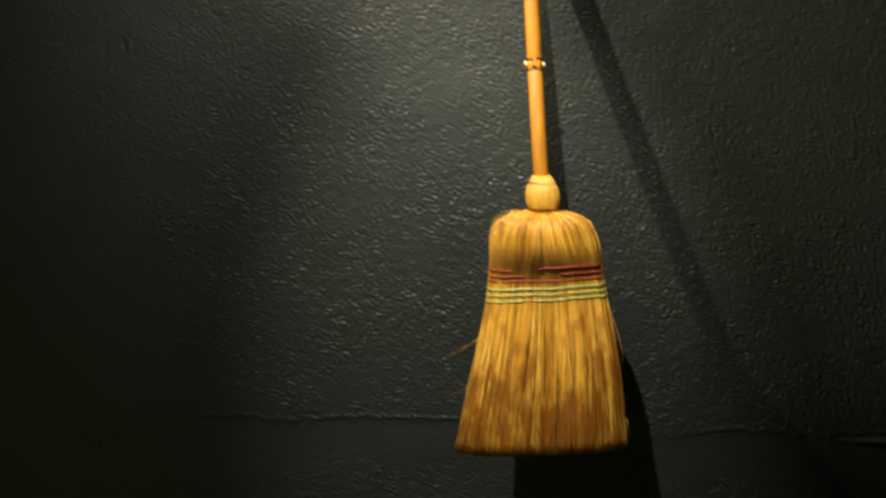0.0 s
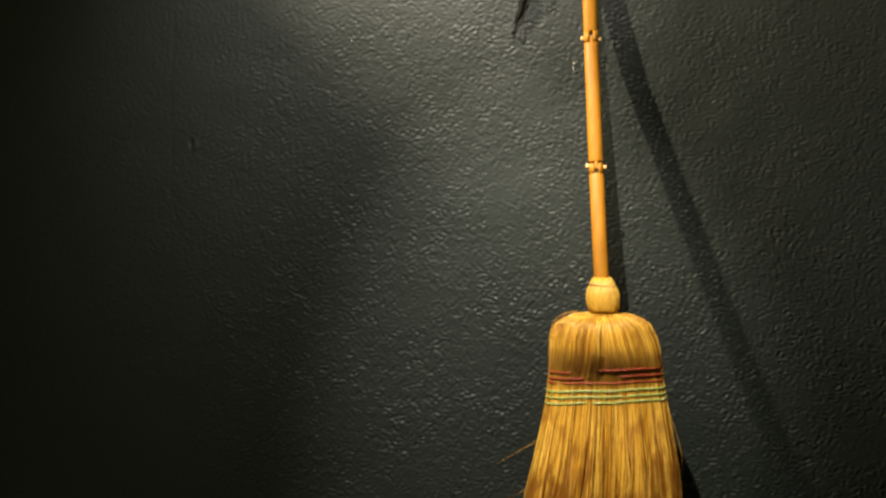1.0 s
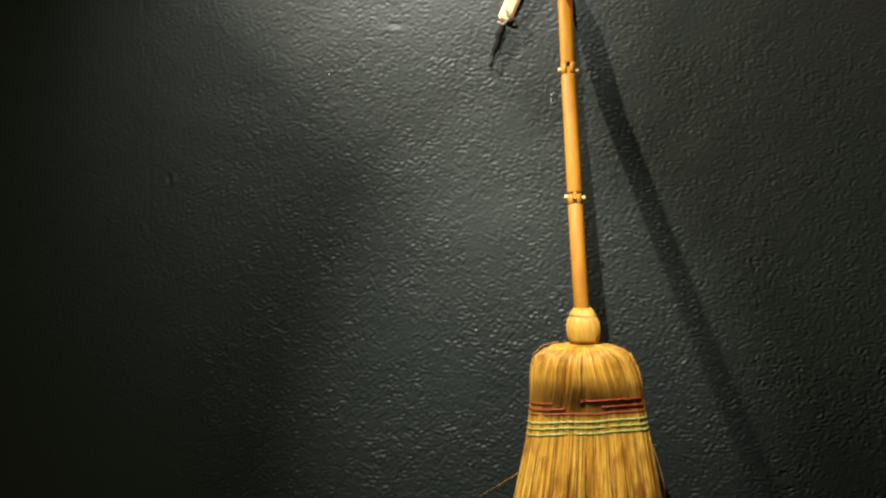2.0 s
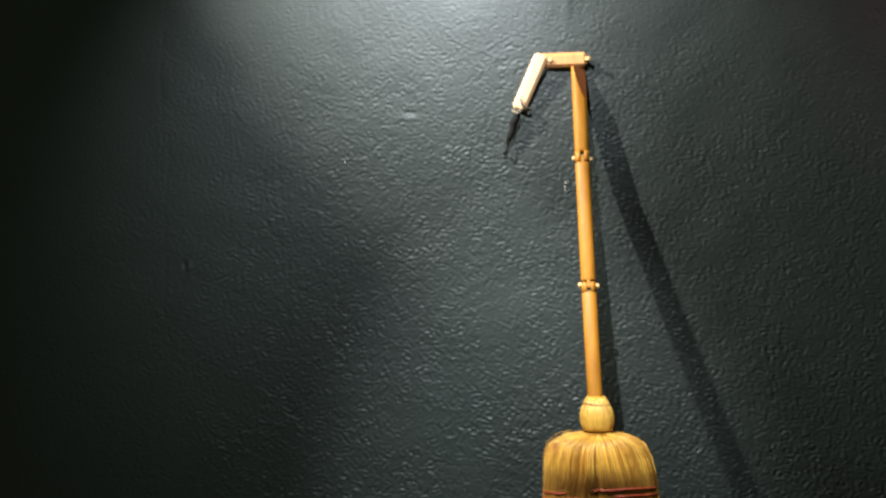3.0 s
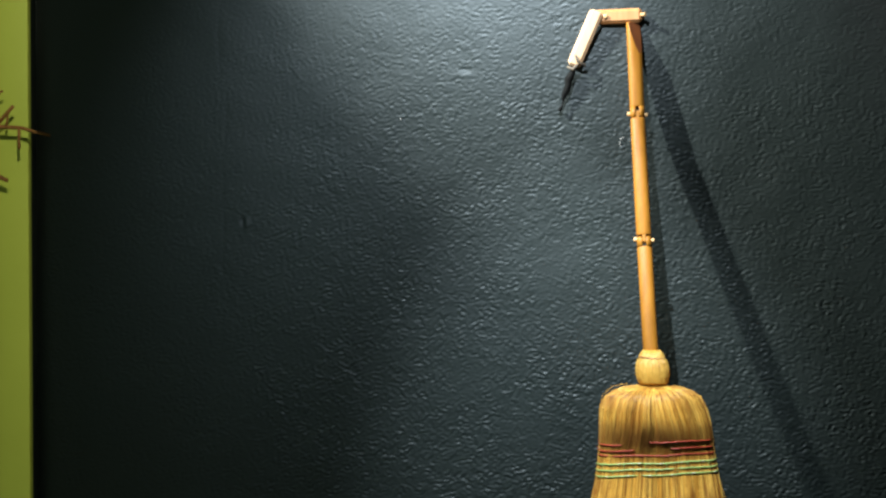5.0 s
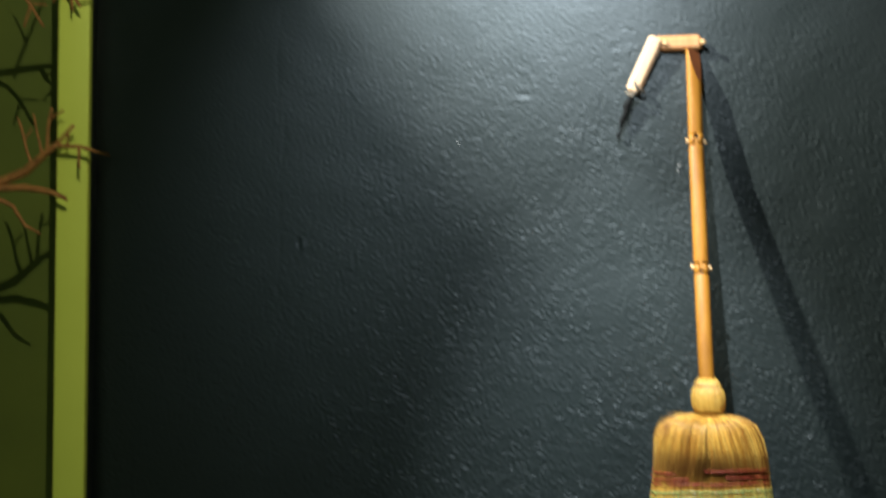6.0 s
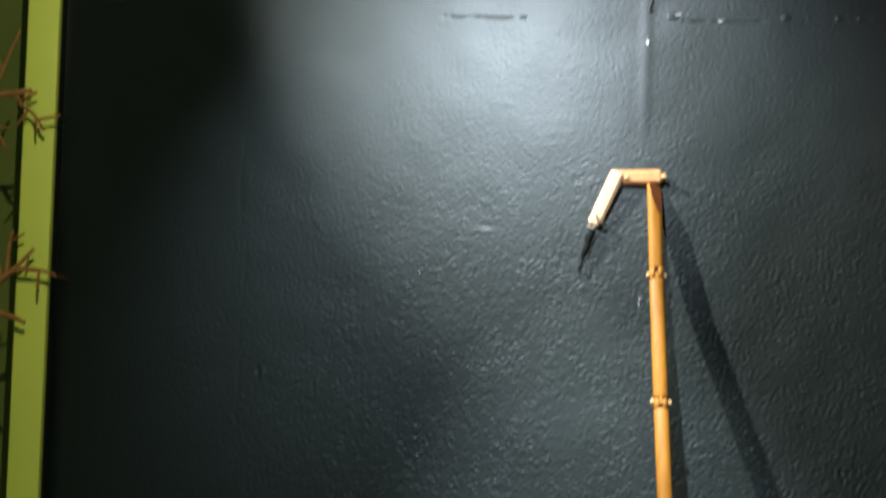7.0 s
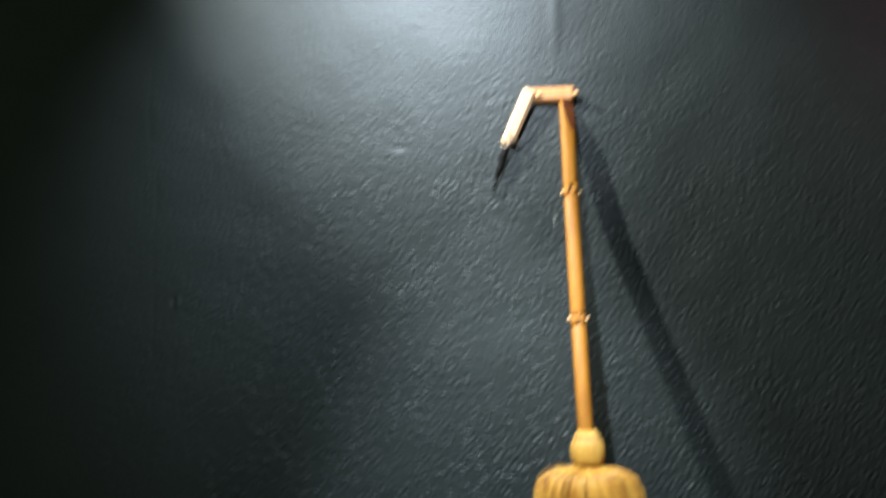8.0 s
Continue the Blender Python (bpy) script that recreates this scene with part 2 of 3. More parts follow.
def rings(bm, loops, closed_ends=True):
    """Skin between loops of equal length."""
    made = [[bm.verts.new(p) for p in loop] for loop in loops]
    n = len(made[0])
    for a, b in zip(made, made[1:]):
        for k in range(n):
            bm.faces.new((a[k], a[(k + 1) % n], b[(k + 1) % n], b[k]))
    if closed_ends:
        bm.faces.new(list(reversed(made[0])))
        bm.faces.new(made[-1])


def tube(bm, points, radii, sides=6):
    """A tapering round rod along points."""
    points = [Vector(p) for p in points]
    loops, side = [], None
    for k, p in enumerate(points):
        way = (points[min(k + 1, len(points) - 1)] - points[max(k - 1, 0)]).normalized()
        ref = side if side is not None else (Vector((0, 0, 1)) if abs(way.z) < 0.9 else Vector((1, 0, 0)))
        u = (ref - way * ref.dot(way)).normalized()
        side, v = u, way.cross(u)
        r = radii[k] if isinstance(radii, (list, tuple)) else radii
        loops.append([p + u * r * math.cos(2 * math.pi * i / sides) + v * r * math.sin(2 * math.pi * i / sides) for i in range(sides)])
    rings(bm, loops)


def plain(name, lo, hi, mat, label="", category=""):
    bm = bmesh.new()
    box(bm, lo, hi)
    return tagged(part(name, bm, mat, None, "", False), label, category, kind="structure")


# ---- the wall behind the broom: thick, uneven roller-painted plaster ----
WX0, WX1, WZ0, WZ1, STEP = -0.935, 1.03, 0.60, 2.192, 0.0018


def plaster_relief(nx, nz):
    """Heights in metres: flattened lumps 6 to 40 mm long with sharp lower rims, calmer in patches, with dents, ridges and seams."""
    rng = np.random.default_rng(7)
    fx, fz = np.meshgrid(np.fft.fftfreq(nx, STEP), np.fft.fftfreq(nz, STEP))

    def band(short, long, sx=1.0, sz=1.0):
        f = np.sqrt((fx * sx) ** 2 + (fz * sz) ** 2) + 1e-9
        keep = np.exp(-((np.log(f) - np.log(1 / math.sqrt(short * long))) / (0.5 * math.log(long / short))) ** 2)
        h = np.fft.ifft2(np.fft.fft2(rng.standard_normal((nz, nx))) * keep).real
        return h / h.std()

    # lumps lie a little flat and lean a little, as the roller left them
    wide = 0.20 * band(0.0042, 0.0075) + 0.85 * band(0.0064, 0.0150, 1.3, 0.85) + 0.50 * band(0.016, 0.045, 1.2, 0.9)
    crumb = np.exp(0.55 * band(0.020, 0.070))
    lumps = (np.tanh(0.95 * wide + 0.15) - 0.20 * np.maximum(band(0.006, 0.016, 1.2, 0.9) - 0.6, 0)) * np.clip(crumb, 0.35, 1.5)
    patch = np.clip(0.9 + 0.14 * band(0.10, 0.30), 0.4, 1.25)
    x, z = np.meshgrid(WX0 + STEP * np.arange(nx), WZ0 + STEP * np.arange(nz))

    def blob(cx, cz, rx, rz):
        return np.exp(-(((x - cx) / rx) ** 2 + ((z - cz) / rz) ** 2))

    # trowelled places are smooth: over the broom's top, beside it, and the strip along the foot
    calm = 1 - 0.85 * blob(-0.38, 2.10, 0.17, 0.12) - 0.55 * blob(0.03, 1.43, 0.07, 0.05) - 0.45 * blob(-0.13, 1.22, 0.06, 0.05) - 0.5 * blob(0.135, 2.05, 0.012, 0.10)
    low = band(0.22, 0.60)[nz // 2]
    foot = 0.815 + 0.005 * low - 0.022 * (1 / (1 + np.exp(-(x - 0.22) / 0.03))) + 0.0014 * band(0.03, 0.07)[nz // 3]
    below = 1 / (1 + np.exp((z - foot) / 0.006))
    band_zone = below * (1 / (1 + np.exp(-(z - foot + 0.075) / 0.012)))
    calm = np.clip(calm, 0.1, 1.2) * (1 - 0.75 * band_zone)
    # towards the niche the paint was brushed on upright over smoothed plaster
    side = 1 / (1 + np.exp((x + 0.50) / 0.035))
    strokes = 1 / (1 + np.exp((x + 0.36) / 0.05)) / (1 + np.exp(-(z - 1.55) / 0.08))
    lumps = lumps * (1 - 0.45 * strokes) + 0.75 * strokes * np.tanh(band(0.007, 0.016, 1.0, 0.22))
    calm = calm * (1 - 0.40 * side)
    h = (0.00011 + 0.00025 / (1 + np.exp((z - 1.84) / 0.05)) + 0.00030 / (1 + np.exp((z - 1.28) / 0.12))) * lumps * patch * calm + 0.00025 * band(0.10, 0.35)
    # the plaster ends in a lip above the foot strip
    h += -0.0022 * below + 0.0013 * np.exp(-((z - foot - 0.004) / 0.004) ** 2) * (0.6 + 0.5 * np.tanh(low))
    # a raised ridge of filler at the far end of that lip
    h += 0.006 * np.exp(-((z - 0.784) / 0.005) ** 2) / (1 + np.exp(-(x - 0.765) / 0.012))
    # crumbled filler in the foot strip
    h += 0.0016 * np.tanh(band(0.012, 0.035)) * blob(-0.62, 0.775, 0.06, 0.03)
    # a dent with a soft rim
    h += -0.0011 * blob(-0.138, 1.764, 0.009, 0.005) + 0.0006 * blob(-0.139, 1.756, 0.013, 0.006)
    h += -0.0022 * blob(-0.54, 1.495, 0.004, 0.008) + 0.0015 * blob(-0.533, 1.49, 0.005, 0.01)
    # faint upright seams and a level crack under the boards
    h += 0.0009 * np.exp(-((x - 0.137) / 0.011) ** 2) / (1 + np.exp(-(z - 1.93) / 0.02))
    h += -0.0003 * np.exp(-((x + 0.575 + 0.006 * band(0.2, 0.5)[:, :1]) / 0.004) ** 2) * np.clip(0.4 + 0.5 * band(0.05, 0.2)[:, :1], 0, 1)
    crack = np.exp(-((z - 2.139 - 0.0007 * band(0.05, 0.2)[nz // 5]) / 0.0022) ** 2) * np.clip(np.where(x < 0, 1.0, 0.5) + 0.5 * band(0.02, 0.06)[nz // 6], 0.15, 1)
    h += -0.0015 * crack * (((x > -0.226) & (x < -0.076)) | ((x > 0.20) & (x < 0.352)))
    h += 0.0022 * np.exp(-((z - 2.146) / 0.004) ** 2) * np.clip(np.abs(band(0.03, 0.06)[nz // 4]) - 1.2, 0, 1) * (x > 0.1)
    edge = np.minimum.reduce([x - WX0, WX1 - x, z - WZ0, WZ1 - z])
    return x, z, h * np.clip(edge / 0.02, 0, 1)


def plaster_wall():
    nx, nz = int((WX1 - WX0) / STEP) + 1, int((WZ1 - WZ0) / STEP) + 1
    x, z, h = plaster_relief(nx, nz)
    co = np.stack([x, -h, z], -1).reshape(-1, 3)
    k = np.arange(nx * nz).reshape(nz, nx)
    quads = np.stack([k[:-1, :-1], k[:-1, 1:], k[1:, 1:], k[1:, :-1]], -1).reshape(-1, 4)
    x1, z1 = x.max(), z.max()
    n = len(co)
    # the plain rest of the wall, its thickness and its back
    extra = [(a, b, c) for b in (0.0, 0.22) for c in (0.0, WZ0, z1, 3.2) for a in (WX0, x1, 3.4)]

    def at(i, j, back):
        return n + back * 12 + j * 3 + i

    rest = [(at(0, 0, 0), at(1, 0, 0), at(1, 1, 0), at(0, 1, 0)), (at(1, 0, 0), at(2, 0, 0), at(2, 1, 0), at(1, 1, 0)),
            (at(1, 1, 0), at(2, 1, 0), at(2, 2, 0), at(1, 2, 0)), (at(0, 2, 0), at(1, 2, 0), at(1, 3, 0), at(0, 3, 0)),
            (at(1, 2, 0), at(2, 2, 0), at(2, 3, 0), at(1, 3, 0)), (at(2, 0, 1), at(0, 0, 1), at(0, 3, 1), at(2, 3, 1)),
            (at(0, 0, 1), at(0, 0, 0), at(0, 3, 0), at(0, 3, 1)), (at(2, 0, 0), at(2, 0, 1), at(2, 3, 1), at(2, 3, 0))]
    me = bpy.data.meshes.new("wall_north")
    me.from_pydata([tuple(c) for c in co.tolist()] + extra, [], quads.tolist() + rest)
    me.polygons.foreach_set("use_smooth", [True] * len(quads) + [False] * len(rest))
    me.materials.append(wall_paint)
    return tagged(new("wall_north", me), "black-painted lumpy plaster wall with a satin sheen", "wall", kind="structure")


plaster_wall()

# ---- the unseen rest of the dark room ----
plain("floor", (-3.4, -5.2, -0.1), (3.4, 0.6, 0.0), floor_paint, "unseen pale grey floor, bouncing light onto the wall", "floor")
plain("ceiling", (-3.4, -5.2, 3.2), (3.4, 0.6, 3.3), room_paint, "dark painted ceiling of the room", "ceiling")
plain("wall_south", (-3.4, -5.2, 0.0), (3.4, -5.0, 3.2), room_paint, "unseen dark painted wall across the room, lit as a reflector", "wall")
plain("wall_west", (-3.6, -5.2, 0.0), (-3.4, 0.6, 3.2), room_paint, "dark painted side wall of the room", "wall")
plain("wall_east", (3.4, -5.2, 0.0), (3.6, 0.6, 3.2), room_paint, "dark painted side wall of the room", "wall")

# ---- boards along the top of the wall, with a dark joint under them ----


def header_board(x0, x1):
    bm = bmesh.new()
    box(bm, (x0, -0.010, 2.1945), (x1, 0.0, 2.46), 0.0015)
    return tagged(part("trim", bm, board_paint), "black-painted board along the top of the plaster", "board", kind="structure")


header_board(-0.895, 0.1195)
header_board(0.1535, 3.3)
bm = bmesh.new()
box(bm, (0.1205, -0.012, 2.1945), (0.1525, -0.001, 2.46), 0.002)
tagged(part("trim", bm, board_paint), "black upright batten between the wall boards", "batten", kind="structure")

# ---- the green niche: frame post, return, back ----
POST_X0, POST_X1, POST_Y = -0.977, -0.9185, -0.05
plain("wall_return", (POST_X0 + 0.004, POST_Y + 0.018, 0.0), (POST_X1 - 0.002, 0.0, 3.2), wall_paint, "black return wall beside the green niche", "wall")
bm = bmesh.new()
box(bm, (POST_X0, POST_Y, 0.0), (POST_X1, POST_Y + 0.018, 3.2), 0.0025)
tagged(part("niche_trim", bm, lime_paint), "lime green painted upright edge of the niche", "post", kind="structure")
plain("niche_side", (POST_X0 + 0.002, 0.0, 0.0), (WX0, 0.30, 3.2), green_paint, "moss green side of the niche", "wall")
plain("niche_back", (-3.4, 0.30, 0.0), (POST_X1, 0.36, 3.2), green_paint, "moss green back wall of the niche", "wall")

# ---- the broom ----
BASE = Vector((0.185, -0.246, 0.85))
broom = new("broom")
broom.location = BASE
tagged(broom, "worn corn broom with jointed wooden handle on a black wall", "broom")


def bar_frame(a, b):
    """Local z runs from a to b, local x lies along the wall."""
    a, b = Vector(a) - BASE, Vector(b) - BASE
    w = (b - a).normalized()
    y = Vector((0, 1, 0))
    y = (y - w * y.dot(w)).normalized()
    x = y.cross(w)
    m = Matrix((x, y, w)).transposed().to_4x4()
    m.translation = a
    return m, (b - a).length


def cheek(bm, x0, x1, z0, z1, deep, way):
    """A flat finger of wood between x0 and x1, from z0 to its rounded end at z1."""
    mid, r = (x0 + x1) / 2, (x1 - x0) / 2
    outline = [(x0, z0), (x1, z0)] if way > 0 else [(x1, z0), (x0, z0)]
    outline += [(mid + way * r * math.cos(a), z1 - way * r * (1 - math.sin(a))) for a in np.linspace(0, math.pi, 9)]
    loops = []
    for y, grow in ((deep, 0.86), (deep - 0.0014, 1.0), (-deep + 0.0014, 1.0), (-deep, 0.86)):
        loops.append([Vector((mid + (x - mid) * grow, y, z)) for x, z in outline])
    rings(bm, loops)


def rod(bm, half, deep, lo, hi):
    """An oval stick with softened ends."""
    loops = []
    for z, g in ((lo, 0.90), (lo + 0.0008, 0.97), (lo + 0.0025, 1.0), (hi - 0.0025, 1.0), (hi - 0.0008, 0.97), (hi, 0.90)):
        loop = []
        for k in range(24):
            c, q = math.cos(2 * math.pi * k / 24), math.sin(2 * math.pi * k / 24)
            loop.append(Vector((g * half * math.copysign(abs(c) ** 0.85, c), g * deep * math.copysign(abs(q) ** 0.85, q), z)))
        loops.append(loop)
    rings(bm, loops)


def half_rod(bm, s, half, deep, z0, way):
    """One cheek of a fork: the stick's own round, cut off at the slot, with a rounded end."""
    open_at = math.acos((0.0034 / half) ** (1 / 0.85))
    loops = []
    for dz, g in ((0.0, 1.0), (0.0120, 1.0), (0.0155, 0.93), (0.0180, 0.78), (0.0193, 0.50)):
        loop = []
        for a in np.linspace(-open_at, open_at, 11):
            c, q = math.cos(a), math.sin(a)
            x, y = half * c ** 0.85, deep * math.copysign(abs(q) ** 0.85, q)
            loop.append(Vector((s * (0.008 + (x - 0.008) * g), y * g, z0 + way * dz)))
        loops.append(loop)
    rings(bm, loops)


def handle_bar(a, b, start, end, half=0.0127, deep=0.0103, mat=None, label="", cut_top=False):
    """A rounded wooden bar; its ends are 'fork', 'tongue' or 'plain', and reach to the pins at a and b."""
    m, length = bar_frame(a, b)
    bm = bmesh.new()
    cut = {"fork": 0.0125, "tongue": 0.0075, "plain": 0.0}
    lo, hi = cut[start], length - cut[end]
    if deep > 0.01:
        rod(bm, half, deep, lo, hi)
    else:
        box(bm, (-half, -deep, lo), (half, deep, hi), 0.0052, 1)
    for kind, at, way in ((start, lo, -1), (end, hi, 1)):
        if kind == "fork":
            for s in (-1, 1):
                half_rod(bm, s, half, deep, at - way * 0.001, way)
        if kind == "tongue":
            cheek(bm, -0.0031, 0.0031, at - way * 0.005, at + way * 0.0125, deep * 0.92, way)
    if cut_top:
        # slanting lap cut where the arm lies across the handle
        a1, b1, c1 = Vector((-half, -deep, hi)), Vector((half, -deep, hi - 0.080)), Vector((half, 0.8 * deep, hi))
        normal = (b1 - a1).cross(c1 - a1).normalized()
        if normal.x < 0:
            normal.negate()
        got = bmesh.ops.bisect_plane(bm, geom=bm.verts[:] + bm.edges[:] + bm.faces[:], plane_co=a1, plane_no=normal, clear_outer=True)
        for f in bmesh.ops.holes_fill(bm, edges=[e for e in got["geom_cut"] if isinstance(e, bmesh.types.BMEdge)])["faces"]:
            f.material_index = 1
            f.smooth = False
    bm.transform(m)
    bmesh.ops.recalc_face_normals(bm, faces=bm.faces[:])
    for f in bm.faces:
        f.smooth = deep > 0.01 and len(f.verts) == 4 and f.material_index == 0
    ob = part("handle_segment", bm, mat or wood, broom, label, False)
    ob.data.materials.append(shaded_cut_wood)
    return ob


def hinge_pin(p, way, reach, name="hinge_pin"):
    p, way = Vector(p) - BASE, Vector(way).normalized()
    bm = bmesh.new()
    stops = [(-1.0, 0.0018), (-0.97, 0.0036), (-0.86, 0.0042), (-0.74, 0.0034), (0.74, 0.0034), (0.86, 0.0042), (0.97, 0.0036), (1.0, 0.0018)]
    tube(bm, [p + way * reach * s for s, _ in stops], [r for _, r in stops], 10)
    return part(name, bm, pin_wood, broom, "small pale dowel pin")


NECK, LOW, HIGH, TIP = (0.1861, -0.1620, 1.2642), (0.1748, -0.1010, 1.4673), (0.1641, -0.0410, 1.6838), (0.0520, -0.0085, 1.7700)
handle_bar(NECK, LOW, "plain", "fork")
handle_bar(LOW, HIGH, "tongue", "tongue")
handle_bar(HIGH, (0.1567, -0.0112, 1.8462), "fork", "plain", cut_top=True)
handle_bar((0.1720, -0.0125, 1.8588), (0.0900, -0.0075, 1.8562), "plain", "plain", 0.0126, 0.0062, worn_wood, "paler worn wooden arm")
handle_bar((0.0935, -0.0185, 1.8665), TIP, "plain", "plain", 0.0122, 0.0062, pale_wood, "paler wooden end piece")
hinge_pin(LOW, (1, 0, -0.05), 0.0178)
hinge_pin(HIGH, (1, 0, -0.05), 0.0178)
hinge_pin((0.1705, -0.0150, 1.8590), (0.75, -1, 0), 0.0105)
hinge_pin((0.1075, -0.0110, 1.8570), (0.1, -1, 0), 0.0085)

# cord left at the handle's end
bm = bmesh.new()
end = Vector((0.052, -0.012, 1.7680)) - BASE
tip = Vector((0.0291, -0.008, 1.6919)) - BASE
steps = [(0.0, 0.0022), (0.08, 0.0040), (0.18, 0.0056), (0.30, 0.0062), (0.40, 0.0048), (0.52, 0.0052), (0.64, 0.0040), (0.72, 0.0026), (0.80, 0.0014), (0.90, 0.0014), (0.94, 0.0030), (1.0, 0.0022)]
tube(bm, [end.lerp(tip, s) + Vector((0.0016 * math.sin(17 * s), -0.001, 0.0012 * math.cos(23 * s))) for s, _ in steps], [1.15 * r for _, r in steps], 8)
part("cord", bm, black_cord, broom, "frayed black cord tail")
bm = bmesh.new()
tube(bm, [end + Vector((0.004, -0.0075, 0.022)), end + Vector((0.007, -0.0090, 0.012)), end + Vector((0.012, -0.008, 0.006)), end + Vector((0.020, -0.004, 0.005)), end + Vector((0.022, -0.001, 0.001))], [0.0016, 0.0026, 0.0022, 0.0026, 0.0014], 7)
tube(bm, [end + Vector((-0.010, -0.004, 0.001)), end + Vector((0.0, -0.008, -0.004)), end + Vector((0.008, -0.012, 0.004))], [0.0022, 0.0034, 0.0026], 7)
part("cord_knot", bm, grey_cord, broom, "grey-brown knot tied round the handle's end")

# head: half-width, half-depth and distance from the wall at each height
HEAD = np.array([
    (1.2262, 0.0241, 0.0240, 0.1670, 0.1894), (1.2240, 0.0453, 0.0360, 0.1679, 0.1891), (1.2195, 0.0648, 0.0450, 0.1692, 0.1885),
    (1.2112, 0.0785, 0.0510, 0.1711, 0.1879), (1.1976, 0.0876, 0.0505, 0.1742, 0.1881), (1.1774, 0.0911, 0.0515, 0.1785, 0.1907),
    (1.1651, 0.0923, 0.0497, 0.1810, 0.1922), (1.1548, 0.0933, 0.0468, 0.1830, 0.1931), (1.1466, 0.0940, 0.0425, 0.1846, 0.1932),
    (1.1363, 0.0947, 0.0365, 0.1867, 0.1934), (1.1209, 0.0960, 0.0300, 0.1897, 0.1937), (1.1118, 0.0968, 0.0276, 0.1915, 0.1939),
    (1.0833, 0.1006, 0.0250, 0.1973, 0.1946), (1.0586, 0.1054, 0.0255, 0.2022, 0.1946), (0.9794, 0.1209, 0.0310, 0.2181, 0.1937),
    (0.8388, 0.1405, 0.0380, 0.2464, 0.1862)])
ARC = np.r_[0, np.cumsum(np.hypot(np.diff(HEAD[:, 0]), np.diff(HEAD[:, 1])))]
ARC /= ARC[-1]


HANKS = [(-0.84, 0.24, 0.030, 0.3), (-0.66, 0.30, 0.022, 2.0), (-0.45, 0.20, 0.030, 4.1), (-0.27, 0.28, 0.020, 1.2), (0.17, 0.22, 0.024, 5.0), (0.36, 0.30, 0.022, 3.3), (0.58, 0.22, 0.030, 0.9), (0.77, 0.28, 0.024, 2.7)]


def head_point(s, u, k, front):
    """Places on the head: s from neck to hem, u from edge to edge, k the depth of the layer, front 1 or -1. Arrays."""
    z, a, b, p, cx = (np.interp(s, ARC, HEAD[:, i]) for i in range(5))
    bulge = np.exp(-((z - 1.1797) / 0.045) ** 2)
    crease = 1 - bulge * (0.16 * np.exp(-((u + 0.02) / 0.045) ** 2) + 0.10 * np.exp(-((u + 0.36) / 0.05) ** 2)) + 0.07 * bulge * np.exp(-((u + 0.2) / 0.16) ** 2)
    crease = crease - 0.30 * np.exp(-((u + 0.01) / 0.03) ** 2) / (1 + np.exp((z - 1.0666) / 0.01))
    # clefts between the hanks of straw, below the stitching
    hang = 1 / (1 + np.exp((z - 1.055) / 0.012))
    for at, deep, slim, turn in HANKS:
        crease = crease - 1.5 * deep * hang * np.exp(-((u - at - 0.018 * np.sin(38 * z + turn)) / slim) ** 2) * (0.55 + 0.45 * np.sin(26 * z + 2 * turn))
    depth = b * k * crease * np.sqrt(np.clip(1 - np.abs(u) ** 2.6, 0, 1))
    x = cx + a * u * (0.9 + 0.1 * k)
    tilt = np.interp(s, [0, 0.25, 0.42, 1], [0, 0.02, 0.062, 0.040])
    return np.stack([x, -(p + front * depth), z + tilt * (x - cx)], -1)


def strand_mesh(name, paths, radii, mat, parent, label=""):
    """Many thin four-sided straws in one mesh. paths: straws x points x 3."""
    n, k, _ = paths.shape
    way = np.gradient(paths, axis=1)
    way /= np.linalg.norm(way, axis=-1, keepdims=True) + 1e-12
    side = np.cross(way, [0.0, -1.0, 0.05])
    side /= np.linalg.norm(side, axis=-1, keepdims=True) + 1e-12
    out = np.cross(side, way)
    r = radii[..., None]
    ring = np.stack([paths + side * r, paths + out * r, paths - side * r, paths - out * r], 2)
    co = ring.reshape(-1, 3) - np.array(BASE)
    i = np.arange(n * k * 4).reshape(n, k, 4)
    nxt = np.roll(i, -1, axis=2)
    quads = np.stack([i[:, :-1], nxt[:, :-1], nxt[:, 1:], i[:, 1:]], -1).reshape(-1, 4)
    caps = np.concatenate([i[:, 0, ::-1], i[:, -1]])
    me = bpy.data.meshes.new(name)
    me.from_pydata(co.tolist(), [], quads.tolist() + caps.tolist())
    me.polygons.foreach_set("use_smooth", [True] * len(quads) + [False] * len(caps))
    me.materials.append(mat)
    ob = new(name, me)
    ob.parent = parent
    return tagged(ob, label, kind="stuff")


rng = np.random.default_rng(11)


